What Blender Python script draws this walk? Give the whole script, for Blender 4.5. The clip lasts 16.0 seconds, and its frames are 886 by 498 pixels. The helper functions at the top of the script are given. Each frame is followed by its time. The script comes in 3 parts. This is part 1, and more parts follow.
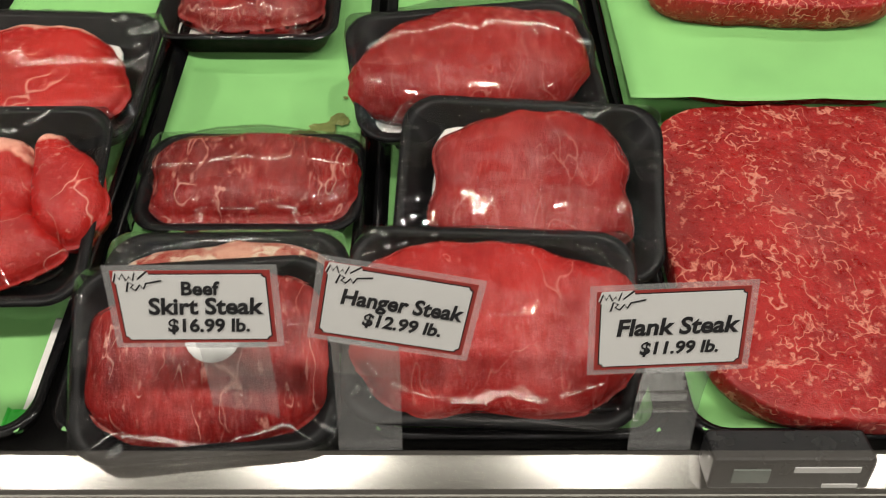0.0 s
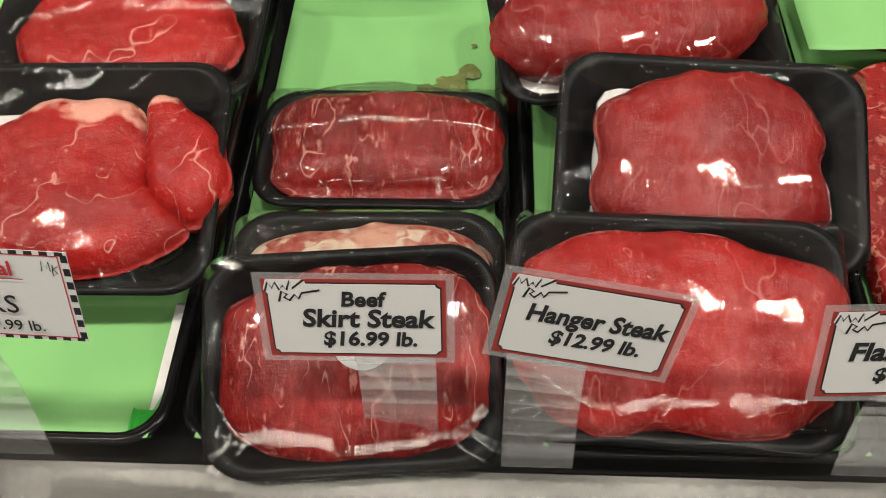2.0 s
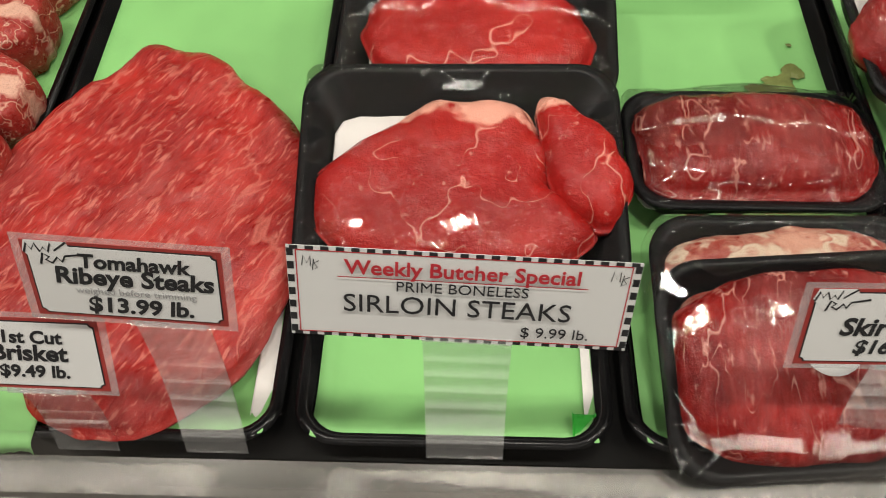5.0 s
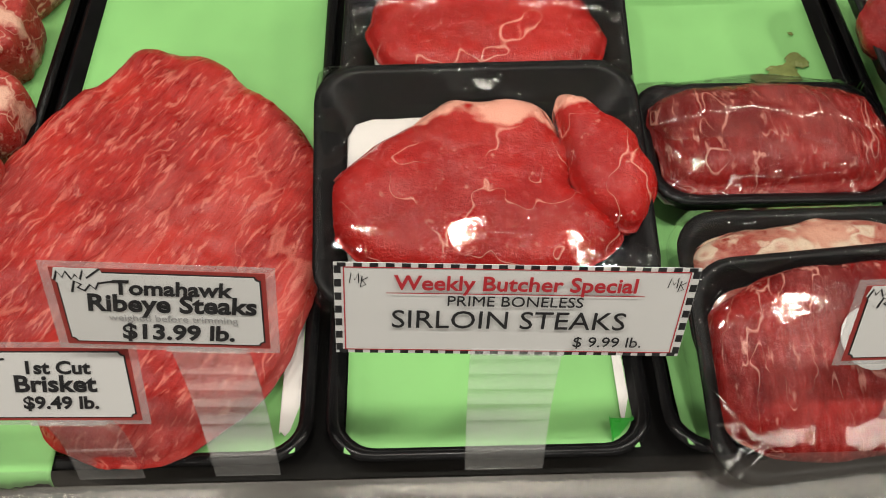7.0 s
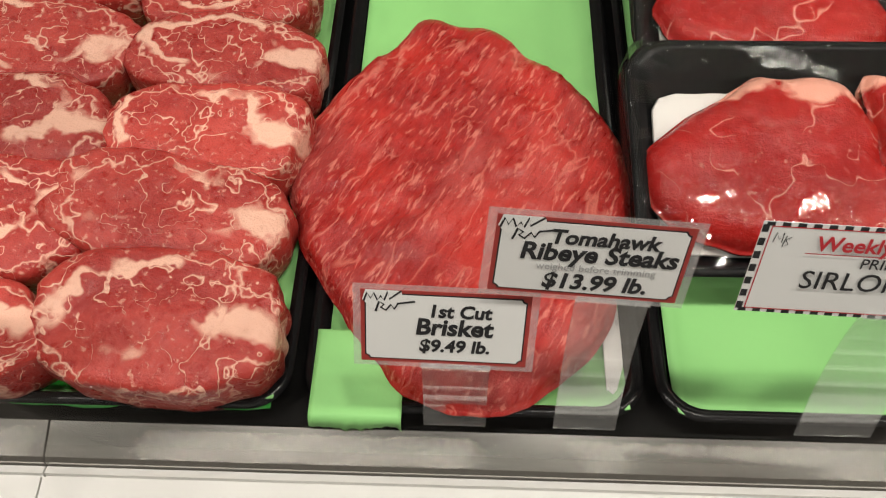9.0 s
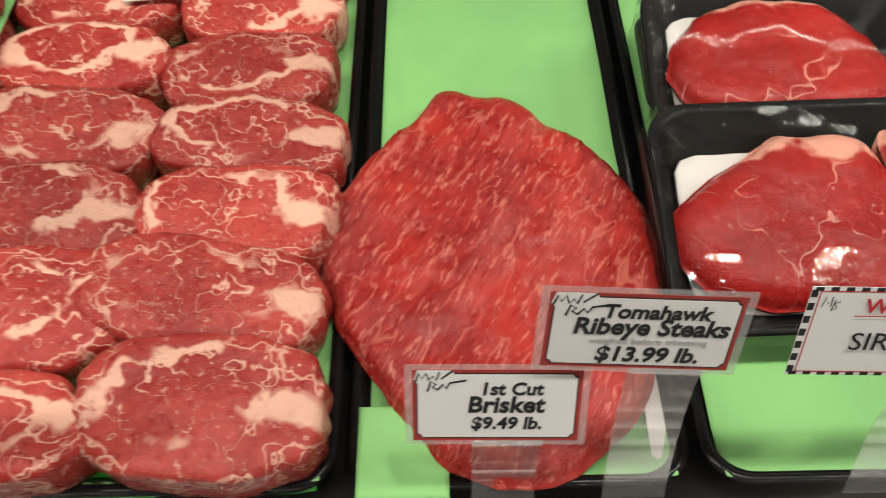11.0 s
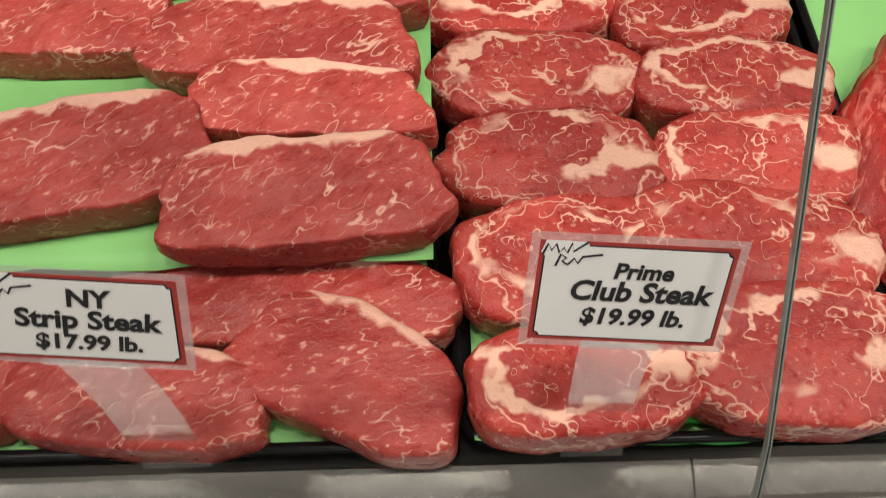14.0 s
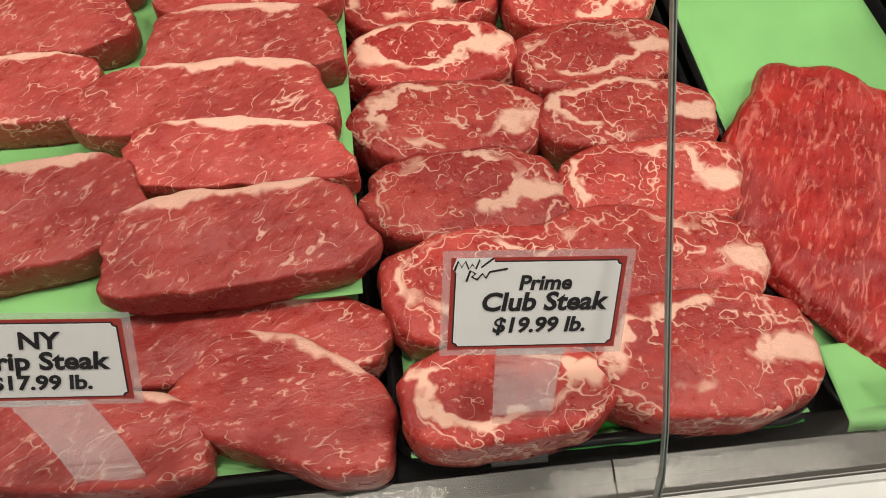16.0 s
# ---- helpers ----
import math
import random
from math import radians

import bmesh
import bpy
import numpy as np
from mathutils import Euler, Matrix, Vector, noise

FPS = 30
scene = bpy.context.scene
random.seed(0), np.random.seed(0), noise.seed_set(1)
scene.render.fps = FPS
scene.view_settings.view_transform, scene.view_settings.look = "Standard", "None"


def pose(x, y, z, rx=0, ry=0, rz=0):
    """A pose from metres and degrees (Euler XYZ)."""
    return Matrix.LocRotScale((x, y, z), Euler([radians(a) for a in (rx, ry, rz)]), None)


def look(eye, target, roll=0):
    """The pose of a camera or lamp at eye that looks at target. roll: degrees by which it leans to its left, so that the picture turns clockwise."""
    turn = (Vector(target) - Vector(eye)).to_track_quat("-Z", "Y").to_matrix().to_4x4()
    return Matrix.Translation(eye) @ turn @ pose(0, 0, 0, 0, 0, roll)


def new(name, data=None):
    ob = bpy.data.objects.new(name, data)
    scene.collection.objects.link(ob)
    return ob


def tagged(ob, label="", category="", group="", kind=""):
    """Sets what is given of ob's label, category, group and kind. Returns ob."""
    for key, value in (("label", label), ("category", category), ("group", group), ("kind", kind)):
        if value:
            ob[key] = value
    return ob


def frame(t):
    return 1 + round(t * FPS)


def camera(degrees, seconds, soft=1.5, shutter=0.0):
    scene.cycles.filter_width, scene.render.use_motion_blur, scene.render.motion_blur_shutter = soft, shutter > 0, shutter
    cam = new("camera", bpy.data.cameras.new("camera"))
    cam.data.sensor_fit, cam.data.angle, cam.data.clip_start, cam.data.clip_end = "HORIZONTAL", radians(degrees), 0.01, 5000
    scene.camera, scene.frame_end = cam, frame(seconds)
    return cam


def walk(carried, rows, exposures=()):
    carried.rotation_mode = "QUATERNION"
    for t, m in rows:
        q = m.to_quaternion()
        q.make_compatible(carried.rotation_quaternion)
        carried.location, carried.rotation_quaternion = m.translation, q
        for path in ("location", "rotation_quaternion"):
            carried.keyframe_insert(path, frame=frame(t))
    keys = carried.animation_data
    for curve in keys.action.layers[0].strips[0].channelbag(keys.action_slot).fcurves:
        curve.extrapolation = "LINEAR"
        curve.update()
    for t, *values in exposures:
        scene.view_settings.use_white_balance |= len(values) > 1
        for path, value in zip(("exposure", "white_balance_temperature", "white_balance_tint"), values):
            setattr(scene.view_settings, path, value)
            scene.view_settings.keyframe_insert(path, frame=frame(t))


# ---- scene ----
# ---- camera ----
cam = camera(53.9, 16.0, soft=0.8, shutter=0.4)
PATH = [
    (0, (0.1564, 0.1274, 1.5311), (0.1666, 0.6626, 0.9366), 0.94),
    (0.5, (0.1285, 0.1180, 1.5258), (0.1329, 0.6426, 0.9218), 1.63),
    (1, (0.0795, 0.1763, 1.5210), (0.0656, 0.6855, 0.9041), -0.26),
    (1.5, (0.0673, 0.2002, 1.5129), (0.0438, 0.6865, 0.8782), -1.66),
    (2, (0.0644, 0.2289, 1.4975), (0.0328, 0.7029, 0.8538), -2.10),
    (2.5, (0.0233, 0.2011, 1.5103), (0.0235, 0.6916, 0.8782), -0.92),
    (3, (-0.0372, 0.1904, 1.5231), (-0.0047, 0.6884, 0.8978), 0.02),
    (3.5, (-0.1275, 0.1190, 1.5544), (-0.0904, 0.6225, 0.9339), 0.38),
    (4, (-0.2032, 0.1125, 1.5366), (-0.1868, 0.6133, 0.9129), 1.91),
    (4.6, (-0.2473, 0.2066, 1.5182), (-0.2698, 0.6809, 0.8744), -1.12),
    (6.8, (-0.3170, 0.2577, 1.4985), (-0.2998, 0.7083, 0.8377), 1.12),
    (7, (-0.3202, 0.2508, 1.5043), (-0.2992, 0.7055, 0.8464), 1.14),
    (7.5, (-0.3524, 0.2192, 1.5204), (-0.3158, 0.6904, 0.8749), 1.58),
    (8, (-0.3879, 0.1726, 1.5491), (-0.4022, 0.6423, 0.9017), -2.71),
    (8.5, (-0.4891, 0.1656, 1.5287), (-0.5108, 0.6302, 0.8778), -1.01),
    (8.7, (-0.5237, 0.2052, 1.5111), (-0.5432, 0.6532, 0.8486), -0.67),
    (10.8, (-0.5603, 0.2476, 1.5071), (-0.5587, 0.7274, 0.8669), -0.59),
    (11, (-0.5724, 0.2327, 1.5236), (-0.5769, 0.7186, 0.8880), -1.64),
    (11.5, (-0.6430, 0.1811, 1.5486), (-0.6687, 0.6807, 0.9243), -3.92),
    (12, (-0.7399, 0.0985, 1.5806), (-0.7545, 0.5990, 0.9566), -0.82),
    (12.5, (-0.8249, 0.0651, 1.5892), (-0.8424, 0.5724, 0.9708), 1.52),
    (13, (-0.9145, 0.1152, 1.5740), (-0.9699, 0.6087, 0.9468), -2.79),
    (13.5, (-0.9714, 0.1884, 1.5621), (-1.0108, 0.6623, 0.9189), -4.96),
    (14, (-0.9984, 0.2483, 1.5351), (-1.0126, 0.6872, 0.8663), -3.39),
    (14.5, (-1.0069, 0.2655, 1.5392), (-1.0018, 0.7107, 0.8746), -4.15),
    (15, (-0.9986, 0.2388, 1.5408), (-0.9569, 0.6938, 0.8841), -0.55),
    (15.5, (-0.9905, 0.2075, 1.5605), (-0.9413, 0.6761, 0.9140), -0.51),
    (16, (-0.9859, 0.1989, 1.5681), (-0.9441, 0.6782, 0.9289), -1.64),
]
walk(cam, [(t, look(eye, target, roll)) for t, eye, target, roll in PATH])

# ---- world and lights ----
world = bpy.data.worlds.new("store_air")
world.use_nodes = True
world.node_tree.nodes["Background"].inputs["Color"].default_value = (0.9, 0.93, 1.0, 1)
world.node_tree.nodes["Background"].inputs["Strength"].default_value = 0.05
scene.world = world
scene.view_settings.exposure = 0.06
KELVIN_WHITE = (1.0, 0.93, 0.84)


def area(name, m, sx, sy, watts, col=KELVIN_WHITE, shape="RECTANGLE"):
    data = bpy.data.lights.new(name, "AREA")
    data.shape, data.size, data.size_y, data.energy, data.color = shape, sx, sy, watts, col
    ob = new(name, data)
    ob.matrix_world = m
    return ob


CANOPY_Y, CANOPY_Z = 1.26, 1.50
area("case_lamp", look((-0.4, CANOPY_Y, CANOPY_Z), (-0.4, 0.72, 0.95)), 3.4, 0.012, 3.6)
CEILING_LAMPS = [(x, -1.5) for x in (-2.3, -0.9, 0.5, 1.9)]
DOWNLIGHTS = [(-2.75 + 0.85 * k, 0.42) for k in range(7)]
for x, y in DOWNLIGHTS:
    area("downlight_lamp", look((x, y, 2.93), (x, y + 0.001, 0)), 0.16, 0.16, 13, shape="DISK")
for x, y in CEILING_LAMPS:
    area("troffer_lamp", look((x, y, 2.93), (x, y + 0.001, 0)), 1.1, 0.26, 12.5)


# ---- materials ----
def nodes(name):
    mat = bpy.data.materials.new(name)
    mat.use_nodes = True
    nt = mat.node_tree
    return mat, nt, nt.nodes["Principled BSDF"]


def N(nt, kind, **inp):
    n = nt.nodes.new("ShaderNode" + kind)
    for k, v in inp.items():
        n.inputs[k.replace("_", " ")].default_value = v
    return n


def ln(nt, a, b):
    nt.links.new(a, b)


def math_(nt, op, a, b=None, clamp=False):
    n = nt.nodes.new("ShaderNodeMath")
    n.operation, n.use_clamp = op, clamp
    for i, v in enumerate((a, b)):
        if v is None:
            continue
        if isinstance(v, (int, float)):
            n.inputs[i].default_value = v
        else:
            ln(nt, v, n.inputs[i])
    return n.outputs[0]


def vmath(nt, op, a, b=None):
    n = nt.nodes.new("ShaderNodeVectorMath")
    n.operation = op
    for i, v in enumerate((a, b)):
        if v is None:
            continue
        if isinstance(v, tuple):
            n.inputs[i].default_value = v
        else:
            ln(nt, v, n.inputs[i])
    return n.outputs["Value"] if op == "LENGTH" else n.outputs["Vector"]


def ramp(nt, fac, *stops):
    n = nt.nodes.new("ShaderNodeValToRGB")
    e = n.color_ramp.elements
    while len(e) < len(stops):
        e.new(0.5)
    for el, (p, c) in zip(e, stops):
        el.position, el.color = p, ((c, c, c, 1) if isinstance(c, (int, float)) else (*c, 1))
    ln(nt, fac, n.inputs[0])
    return n.outputs[0]


def mix(nt, fac, a, b):
    n = nt.nodes.new("ShaderNodeMix")
    n.data_type = "RGBA"
    for sock, v in ((n.inputs[0], fac), (n.inputs[6], a), (n.inputs[7], b)):
        if isinstance(v, tuple):
            sock.default_value = (*v, 1)
        elif isinstance(v, (int, float)):
            sock.default_value = v
        else:
            ln(nt, v, sock)
    return n.outputs[2]


def noise_(nt, vec, scale, detail=3.0, rough=0.55, dist=0.0):
    n = N(nt, "TexNoise", Scale=scale, Detail=detail, Roughness=rough, Distortion=dist)
    ln(nt, vec, n.inputs["Vector"])
    return n


def bump(nt, p, height, strength=0.3, dist=0.002):
    b = N(nt, "Bump", Strength=strength, Distance=dist)
    ln(nt, height, b.inputs["Height"])
    ln(nt, b.outputs[0], p.inputs["Normal"])
    return b


def surface(name, col, rough=0.5, metal=0.0, var=0.12, scale=30.0, bumpy=0.15, stretch=(1, 1, 1), spec=0.5):
    """A plain surface with blotches, grain and fine relief."""
    mat, nt, p = nodes(name)
    tc = N(nt, "TexCoord")
    mp = N(nt, "Mapping", Scale=stretch)
    ln(nt, tc.outputs["Object"], mp.inputs[0])
    n1 = noise_(nt, mp.outputs[0], scale, 4)
    n2 = noise_(nt, mp.outputs[0], scale * 9, 2)
    s = math_(nt, "ADD", math_(nt, "MULTIPLY", n1.outputs[0], 0.7), math_(nt, "MULTIPLY", n2.outputs[0], 0.3))
    lo, hi = (tuple(c * (1 - var) for c in col), tuple(min(1, c * (1 + var)) for c in col))
    ln(nt, ramp(nt, s, (0.3, lo), (0.7, hi)), p.inputs["Base Color"])
    ln(nt, ramp(nt, n1.outputs[0], (0.3, max(0.02, rough * 0.8)), (0.7, min(1, rough * 1.2))), p.inputs["Roughness"])
    p.inputs["Metallic"].default_value = metal
    p.inputs["Specular IOR Level"].default_value = spec
    if bumpy:
        bump(nt, p, s, bumpy)
    return mat


def meat(name, red, dark, fat, vein=0.5, vein_scale=26.0, fleck=0.5, fleck_scale=150.0, stretch=(1, 1, 1), ring=0.0, cap=0.0, rough=0.3, silver=0.0, turn=0.0, vein_w=0.04, fleck_at=0.57):
    """Raw beef: mottled muscle, branching fat veins, fine flecks; ring: a ribeye's fat crescent; cap: a strip's fat edge; silver: pale connective haze."""
    mat, nt, p = nodes(name)
    tc = N(nt, "TexCoord")
    oi = N(nt, "ObjectInfo")
    rnd = vmath(nt, "MULTIPLY", oi.outputs["Random"], (37.0, 61.0, 23.0))
    rot = N(nt, "Mapping", Rotation=(0, 0, radians(turn)))
    ln(nt, tc.outputs["Object"], rot.inputs[0])
    pos = vmath(nt, "ADD", rot.outputs[0], rnd)
    big = noise_(nt, pos, 14, 4)
    fib = noise_(nt, vmath(nt, "MULTIPLY", pos, tuple(3 * s for s in stretch)), 40, 5, 0.65)
    tone = math_(nt, "ADD", math_(nt, "MULTIPLY", big.outputs[0], 0.6), math_(nt, "MULTIPLY", fib.outputs[0], 0.4))
    col = mix(nt, ramp(nt, tone, (0.42, 0.0), (0.60, 1.0)), dark, red)
    # branching veins
    warp = noise_(nt, pos, 15, 2.5, 0.55)
    wv = vmath(nt, "ADD", pos, vmath(nt, "MULTIPLY", warp.outputs["Color"], (0.03, 0.03, 0.03)))
    ridge = noise_(nt, vmath(nt, "MULTIPLY", wv, stretch), vein_scale, 2.2, 0.5, 0.0)
    away = math_(nt, "ABSOLUTE", math_(nt, "SUBTRACT", ridge.outputs[0], 0.5))
    mask = noise_(nt, pos, 26, 3)
    width = math_(nt, "MULTIPLY", ramp(nt, mask.outputs[0], (0.42, 0.0), (0.66, 1.0)), vein_w)
    vein_f = math_(nt, "MULTIPLY", math_(nt, "SUBTRACT", 1.0, math_(nt, "DIVIDE", away, math_(nt, "ADD", width, 0.0008)), True), vein * 1.7, True)
    # flecks
    fl = noise_(nt, vmath(nt, "MULTIPLY", pos, stretch), fleck_scale, 3, 0.6)
    fl_f = math_(nt, "MULTIPLY", ramp(nt, fl.outputs[0], (fleck_at, 0.0), (fleck_at + 0.09, 1.0)), fleck)
    fat_f = math_(nt, "MAXIMUM", vein_f, fl_f)
    if ring or cap:
        g = vmath(nt, "MULTIPLY", vmath(nt, "SUBTRACT", tc.outputs["Generated"], (0.5, 0.5, 0.5)), (2.0, 2.0, 0.0))
        w2 = noise_(nt, pos, 24, 3, 0.6)
        g = vmath(nt, "ADD", g, vmath(nt, "MULTIPLY", vmath(nt, "SUBTRACT", w2.outputs["Color"], (0.5, 0.5, 0.5)), (0.9, 0.9, 0.0)))
    if ring:
        sep = N(nt, "SeparateXYZ")
        ln(nt, g, sep.inputs[0])
        r = vmath(nt, "LENGTH", vmath(nt, "SUBTRACT", g, (-0.12, 0.12, 0)))
        band = ramp(nt, r, (0.55, 0.0), (0.59, 1.0), (0.67, 1.0), (0.73, 0.0))
        side = noise_(nt, pos, 17, 2)
        band = math_(nt, "MULTIPLY", band, ramp(nt, side.outputs[0], (0.46, 0.0), (0.53, 1.0)))
        thin = ramp(nt, vmath(nt, "LENGTH", vmath(nt, "SUBTRACT", g, (0.1, -0.1, 0))), (0.86, 0.0), (0.885, 0.85), (0.91, 0.0))
        band = math_(nt, "MAXIMUM", band, thin)
        r2 = vmath(nt, "LENGTH", vmath(nt, "SUBTRACT", g, (0.72, 0.0, 0)))
        blob = ramp(nt, r2, (0.2, 1.0), (0.30, 0.0))
        rim = ramp(nt, vmath(nt, "LENGTH", g), (1.0, 0.0), (1.1, 0.8))
        fat_f = math_(nt, "MAXIMUM", fat_f, math_(nt, "MULTIPLY", math_(nt, "MAXIMUM", math_(nt, "MAXIMUM", band, blob), rim), ring))
    if cap:
        sep = N(nt, "SeparateXYZ")
        ln(nt, g, sep.inputs[0])
        c = ramp(nt, sep.outputs[1], (0.70, 0.0), (0.80, 1.0))
        fat_f = math_(nt, "MAXIMUM", fat_f, math_(nt, "MULTIPLY", c, cap))
    fat_n = noise_(nt, pos, 60, 3)
    fat_c = mix(nt, fat_n.outputs[0], tuple(c * 0.8 for c in fat), fat)
    col = mix(nt, math_(nt, "MINIMUM", fat_f, 0.92), col, fat_c)
    hsv = N(nt, "HueSaturation")
    ln(nt, math_(nt, "ADD", math_(nt, "MULTIPLY", oi.outputs["Random"], 0.36), 0.80), hsv.inputs["Value"])
    ln(nt, col, hsv.inputs["Color"])
    col = hsv.outputs[0]
    if silver:
        sv = noise_(nt, vmath(nt, "MULTIPLY", pos, stretch), 11, 5, 0.65)
        col = mix(nt, math_(nt, "MULTIPLY", ramp(nt, sv.outputs[0], (0.5, 0.0), (0.68, 1.0)), silver), col, (0.62, 0.24, 0.22))
    ln(nt, col, p.inputs["Base Color"])
    ln(nt, ramp(nt, fib.outputs[0], (0.3, rough * 0.75), (0.7, rough * 1.45)), p.inputs["Roughness"])
    p.inputs["Specular IOR Level"].default_value = 0.32
    fine = noise_(nt, pos, 420, 2, 0.6)
    h = math_(nt, "ADD", math_(nt, "ADD", fib.outputs[0], math_(nt, "MULTIPLY", fine.outputs[0], 0.45)), math_(nt, "MULTIPLY", fat_f, 0.3))
    bump(nt, p, h, 0.7, 0.0022)
    return mat


FAT = (0.80, 0.47, 0.35)
M_CLUB = meat("ribeye_beef", (0.43, 0.050, 0.038), (0.28, 0.020, 0.016), FAT, 0.6, 44, 0.5, 170, ring=1.0, vein_w=0.028, fleck_at=0.60, turn=15)
M_STRIP = meat("strip_beef", (0.40, 0.056, 0.045), (0.28, 0.028, 0.023), (0.80, 0.46, 0.35), 0.5, 40, 0.55, 120, stretch=(0.7, 1.4, 1), cap=1.0, vein_w=0.024, fleck_at=0.60, turn=-35)
M_BRISKET = meat("brisket_beef", (0.37, 0.022, 0.016), (0.22, 0.009, 0.008), (0.66, 0.22, 0.165), 0.25, 20, 0.55, 150, stretch=(1.7, 0.36, 1), silver=0.20, turn=28, vein_w=0.03, fleck_at=0.56)
M_FLANK = meat("flank_beef", (0.42, 0.020, 0.018), (0.27, 0.008, 0.008), (0.78, 0.28, 0.2), 0.7, 60, 0.7, 130, stretch=(1, 0.8, 1), silver=0.10, vein_w=0.045, fleck_at=0.58)
M_SIRLOIN = meat("sirloin_beef", (0.38, 0.016, 0.013), (0.26, 0.008, 0.007), (0.80, 0.40, 0.3), 0.38, 15, 0.35, 130, cap=0.9, rough=0.22, vein_w=0.012, fleck_at=0.64)
M_HANGER = meat("hanger_beef", (0.36, 0.022, 0.019), (0.25, 0.010, 0.010), (0.72, 0.28, 0.23), 0.22, 18, 0.25, 90, stretch=(1.2, 0.5, 1), rough=0.22, silver=0.22, vein_w=0.012, fleck_at=0.64)
M_SKIRT = meat("skirt_beef", (0.30, 0.018, 0.015), (0.14, 0.006, 0.006), (0.74, 0.34, 0.27), 0.5, 26, 0.55, 90, stretch=(1.4, 0.45, 1), rough=0.22, silver=0.14, vein_w=0.022, fleck_at=0.60)
M_BONE = meat("bony_trim", (0.68, 0.36, 0.26), (0.36, 0.06, 0.045), (0.82, 0.66, 0.5), 0.8, 18, 0.6, 60, vein_w=0.06)
M_FOAM = surface("black_foam", (0.004, 0.004, 0.0045), 0.38, 0, 0.3, 60, 0.12, spec=0.15)
M_TRAY = surface("black_plastic", (0.004, 0.004, 0.0045), 0.22, 0, 0.3, 40, 0.05, spec=0.2)
M_PAD = surface("white_pad", (0.72, 0.70, 0.67), 0.8, 0, 0.06, 80, 0.3)
M_STEEL = surface("brushed_steel", (0.46, 0.45, 0.42), 0.14, 1.0, 0.1, 18, 0.05, (0.04, 1, 1))
M_RAIL = surface("white_rail", (0.74, 0.74, 0.72), 0.35, 0, 0.05, 25, 0.04)
M_GREY = surface("grey_panel", (0.26, 0.25, 0.24), 0.45, 0, 0.08, 12, 0.05)
M_DECK = surface("dark_deck", (0.003, 0.003, 0.003), 0.4, 0, 0.2, 30, 0.1, spec=0.1)
M_WALL = surface("painted_wall", (0.30, 0.28, 0.26), 0.7, 0, 0.05, 6, 0.05)
M_CASEBACK = surface("case_lining", (0.55, 0.55, 0.53), 0.5, 0, 0.08, 10, 0.05)
M_FLOOR = surface("store_floor", (0.30, 0.28, 0.25), 0.35, 0, 0.1, 5, 0.03)
M_CARD = surface("white_card", (0.64, 0.64, 0.63), 0.42, 0, 0.02, 60, 0.03)
M_INK = surface("black_ink", (0.012, 0.012, 0.014), 0.5, 0, 0.1, 60, 0.0)
M_RED = surface("red_border", (0.30, 0.035, 0.03), 0.4, 0, 0.12, 60, 0.03)
M_REDINK = surface("red_ink", (0.42, 0.02, 0.03), 0.5, 0, 0.1, 60, 0.0)
M_GREYINK = surface("grey_ink", (0.35, 0.35, 0.35), 0.5, 0, 0.1, 60, 0.0)
M_DEVICE = surface("device_black", (0.007, 0.007, 0.008), 0.3, 0, 0.2, 50, 0.1, spec=0.25)
M_TUBE = surface("lamp_housing", (0.7, 0.7, 0.68), 0.4, 0, 0.03, 20, 0.03)
M_CEIL = surface("dark_ceiling", (0.10, 0.10, 0.10), 0.8, 0, 0.1, 4, 0.1)
M_SEAM = surface("glass_edge", (0.16, 0.19, 0.17), 0.15, 0, 0.2, 60, 0.0)


def paper(name, col):
    mat, nt, p = nodes(name)
    tc = N(nt, "TexCoord")
    oi = N(nt, "ObjectInfo")
    pos = vmath(nt, "ADD", tc.outputs["Object"], vmath(nt, "MULTIPLY", oi.outputs["Random"], (9.0, 7.0, 3.0)))
    a = noise_(nt, pos, 7, 4)
    b = noise_(nt, pos, 220, 3)
    c = mix(nt, ramp(nt, a.outputs[0], (0.35, 0.0), (0.65, 1.0)), tuple(x * 0.82 for x in col), col)
    st = noise_(nt, pos, 16, 4, 0.6)
    c = mix(nt, ramp(nt, st.outputs[0], (0.70, 0.0), (0.76, 0.35)), c, (0.16, 0.19, 0.05))
    ln(nt, c, p.inputs["Base Color"])
    p.inputs["Roughness"].default_value = 0.6
    bump(nt, p, math_(nt, "ADD", a.outputs[0], math_(nt, "MULTIPLY", b.outputs[0], 0.12)), 0.5, 0.004)
    return mat


M_GREEN = paper("green_butcher_paper", (0.24, 0.56, 0.18))
M_FOLD = surface("green_plastic_sheet", (0.03, 0.36, 0.035), 0.3, 0, 0.2, 30, 0.2)
M_STAIN = surface("meat_juice", (0.17, 0.20, 0.06), 0.25, 0, 0.3, 60, 0.2)


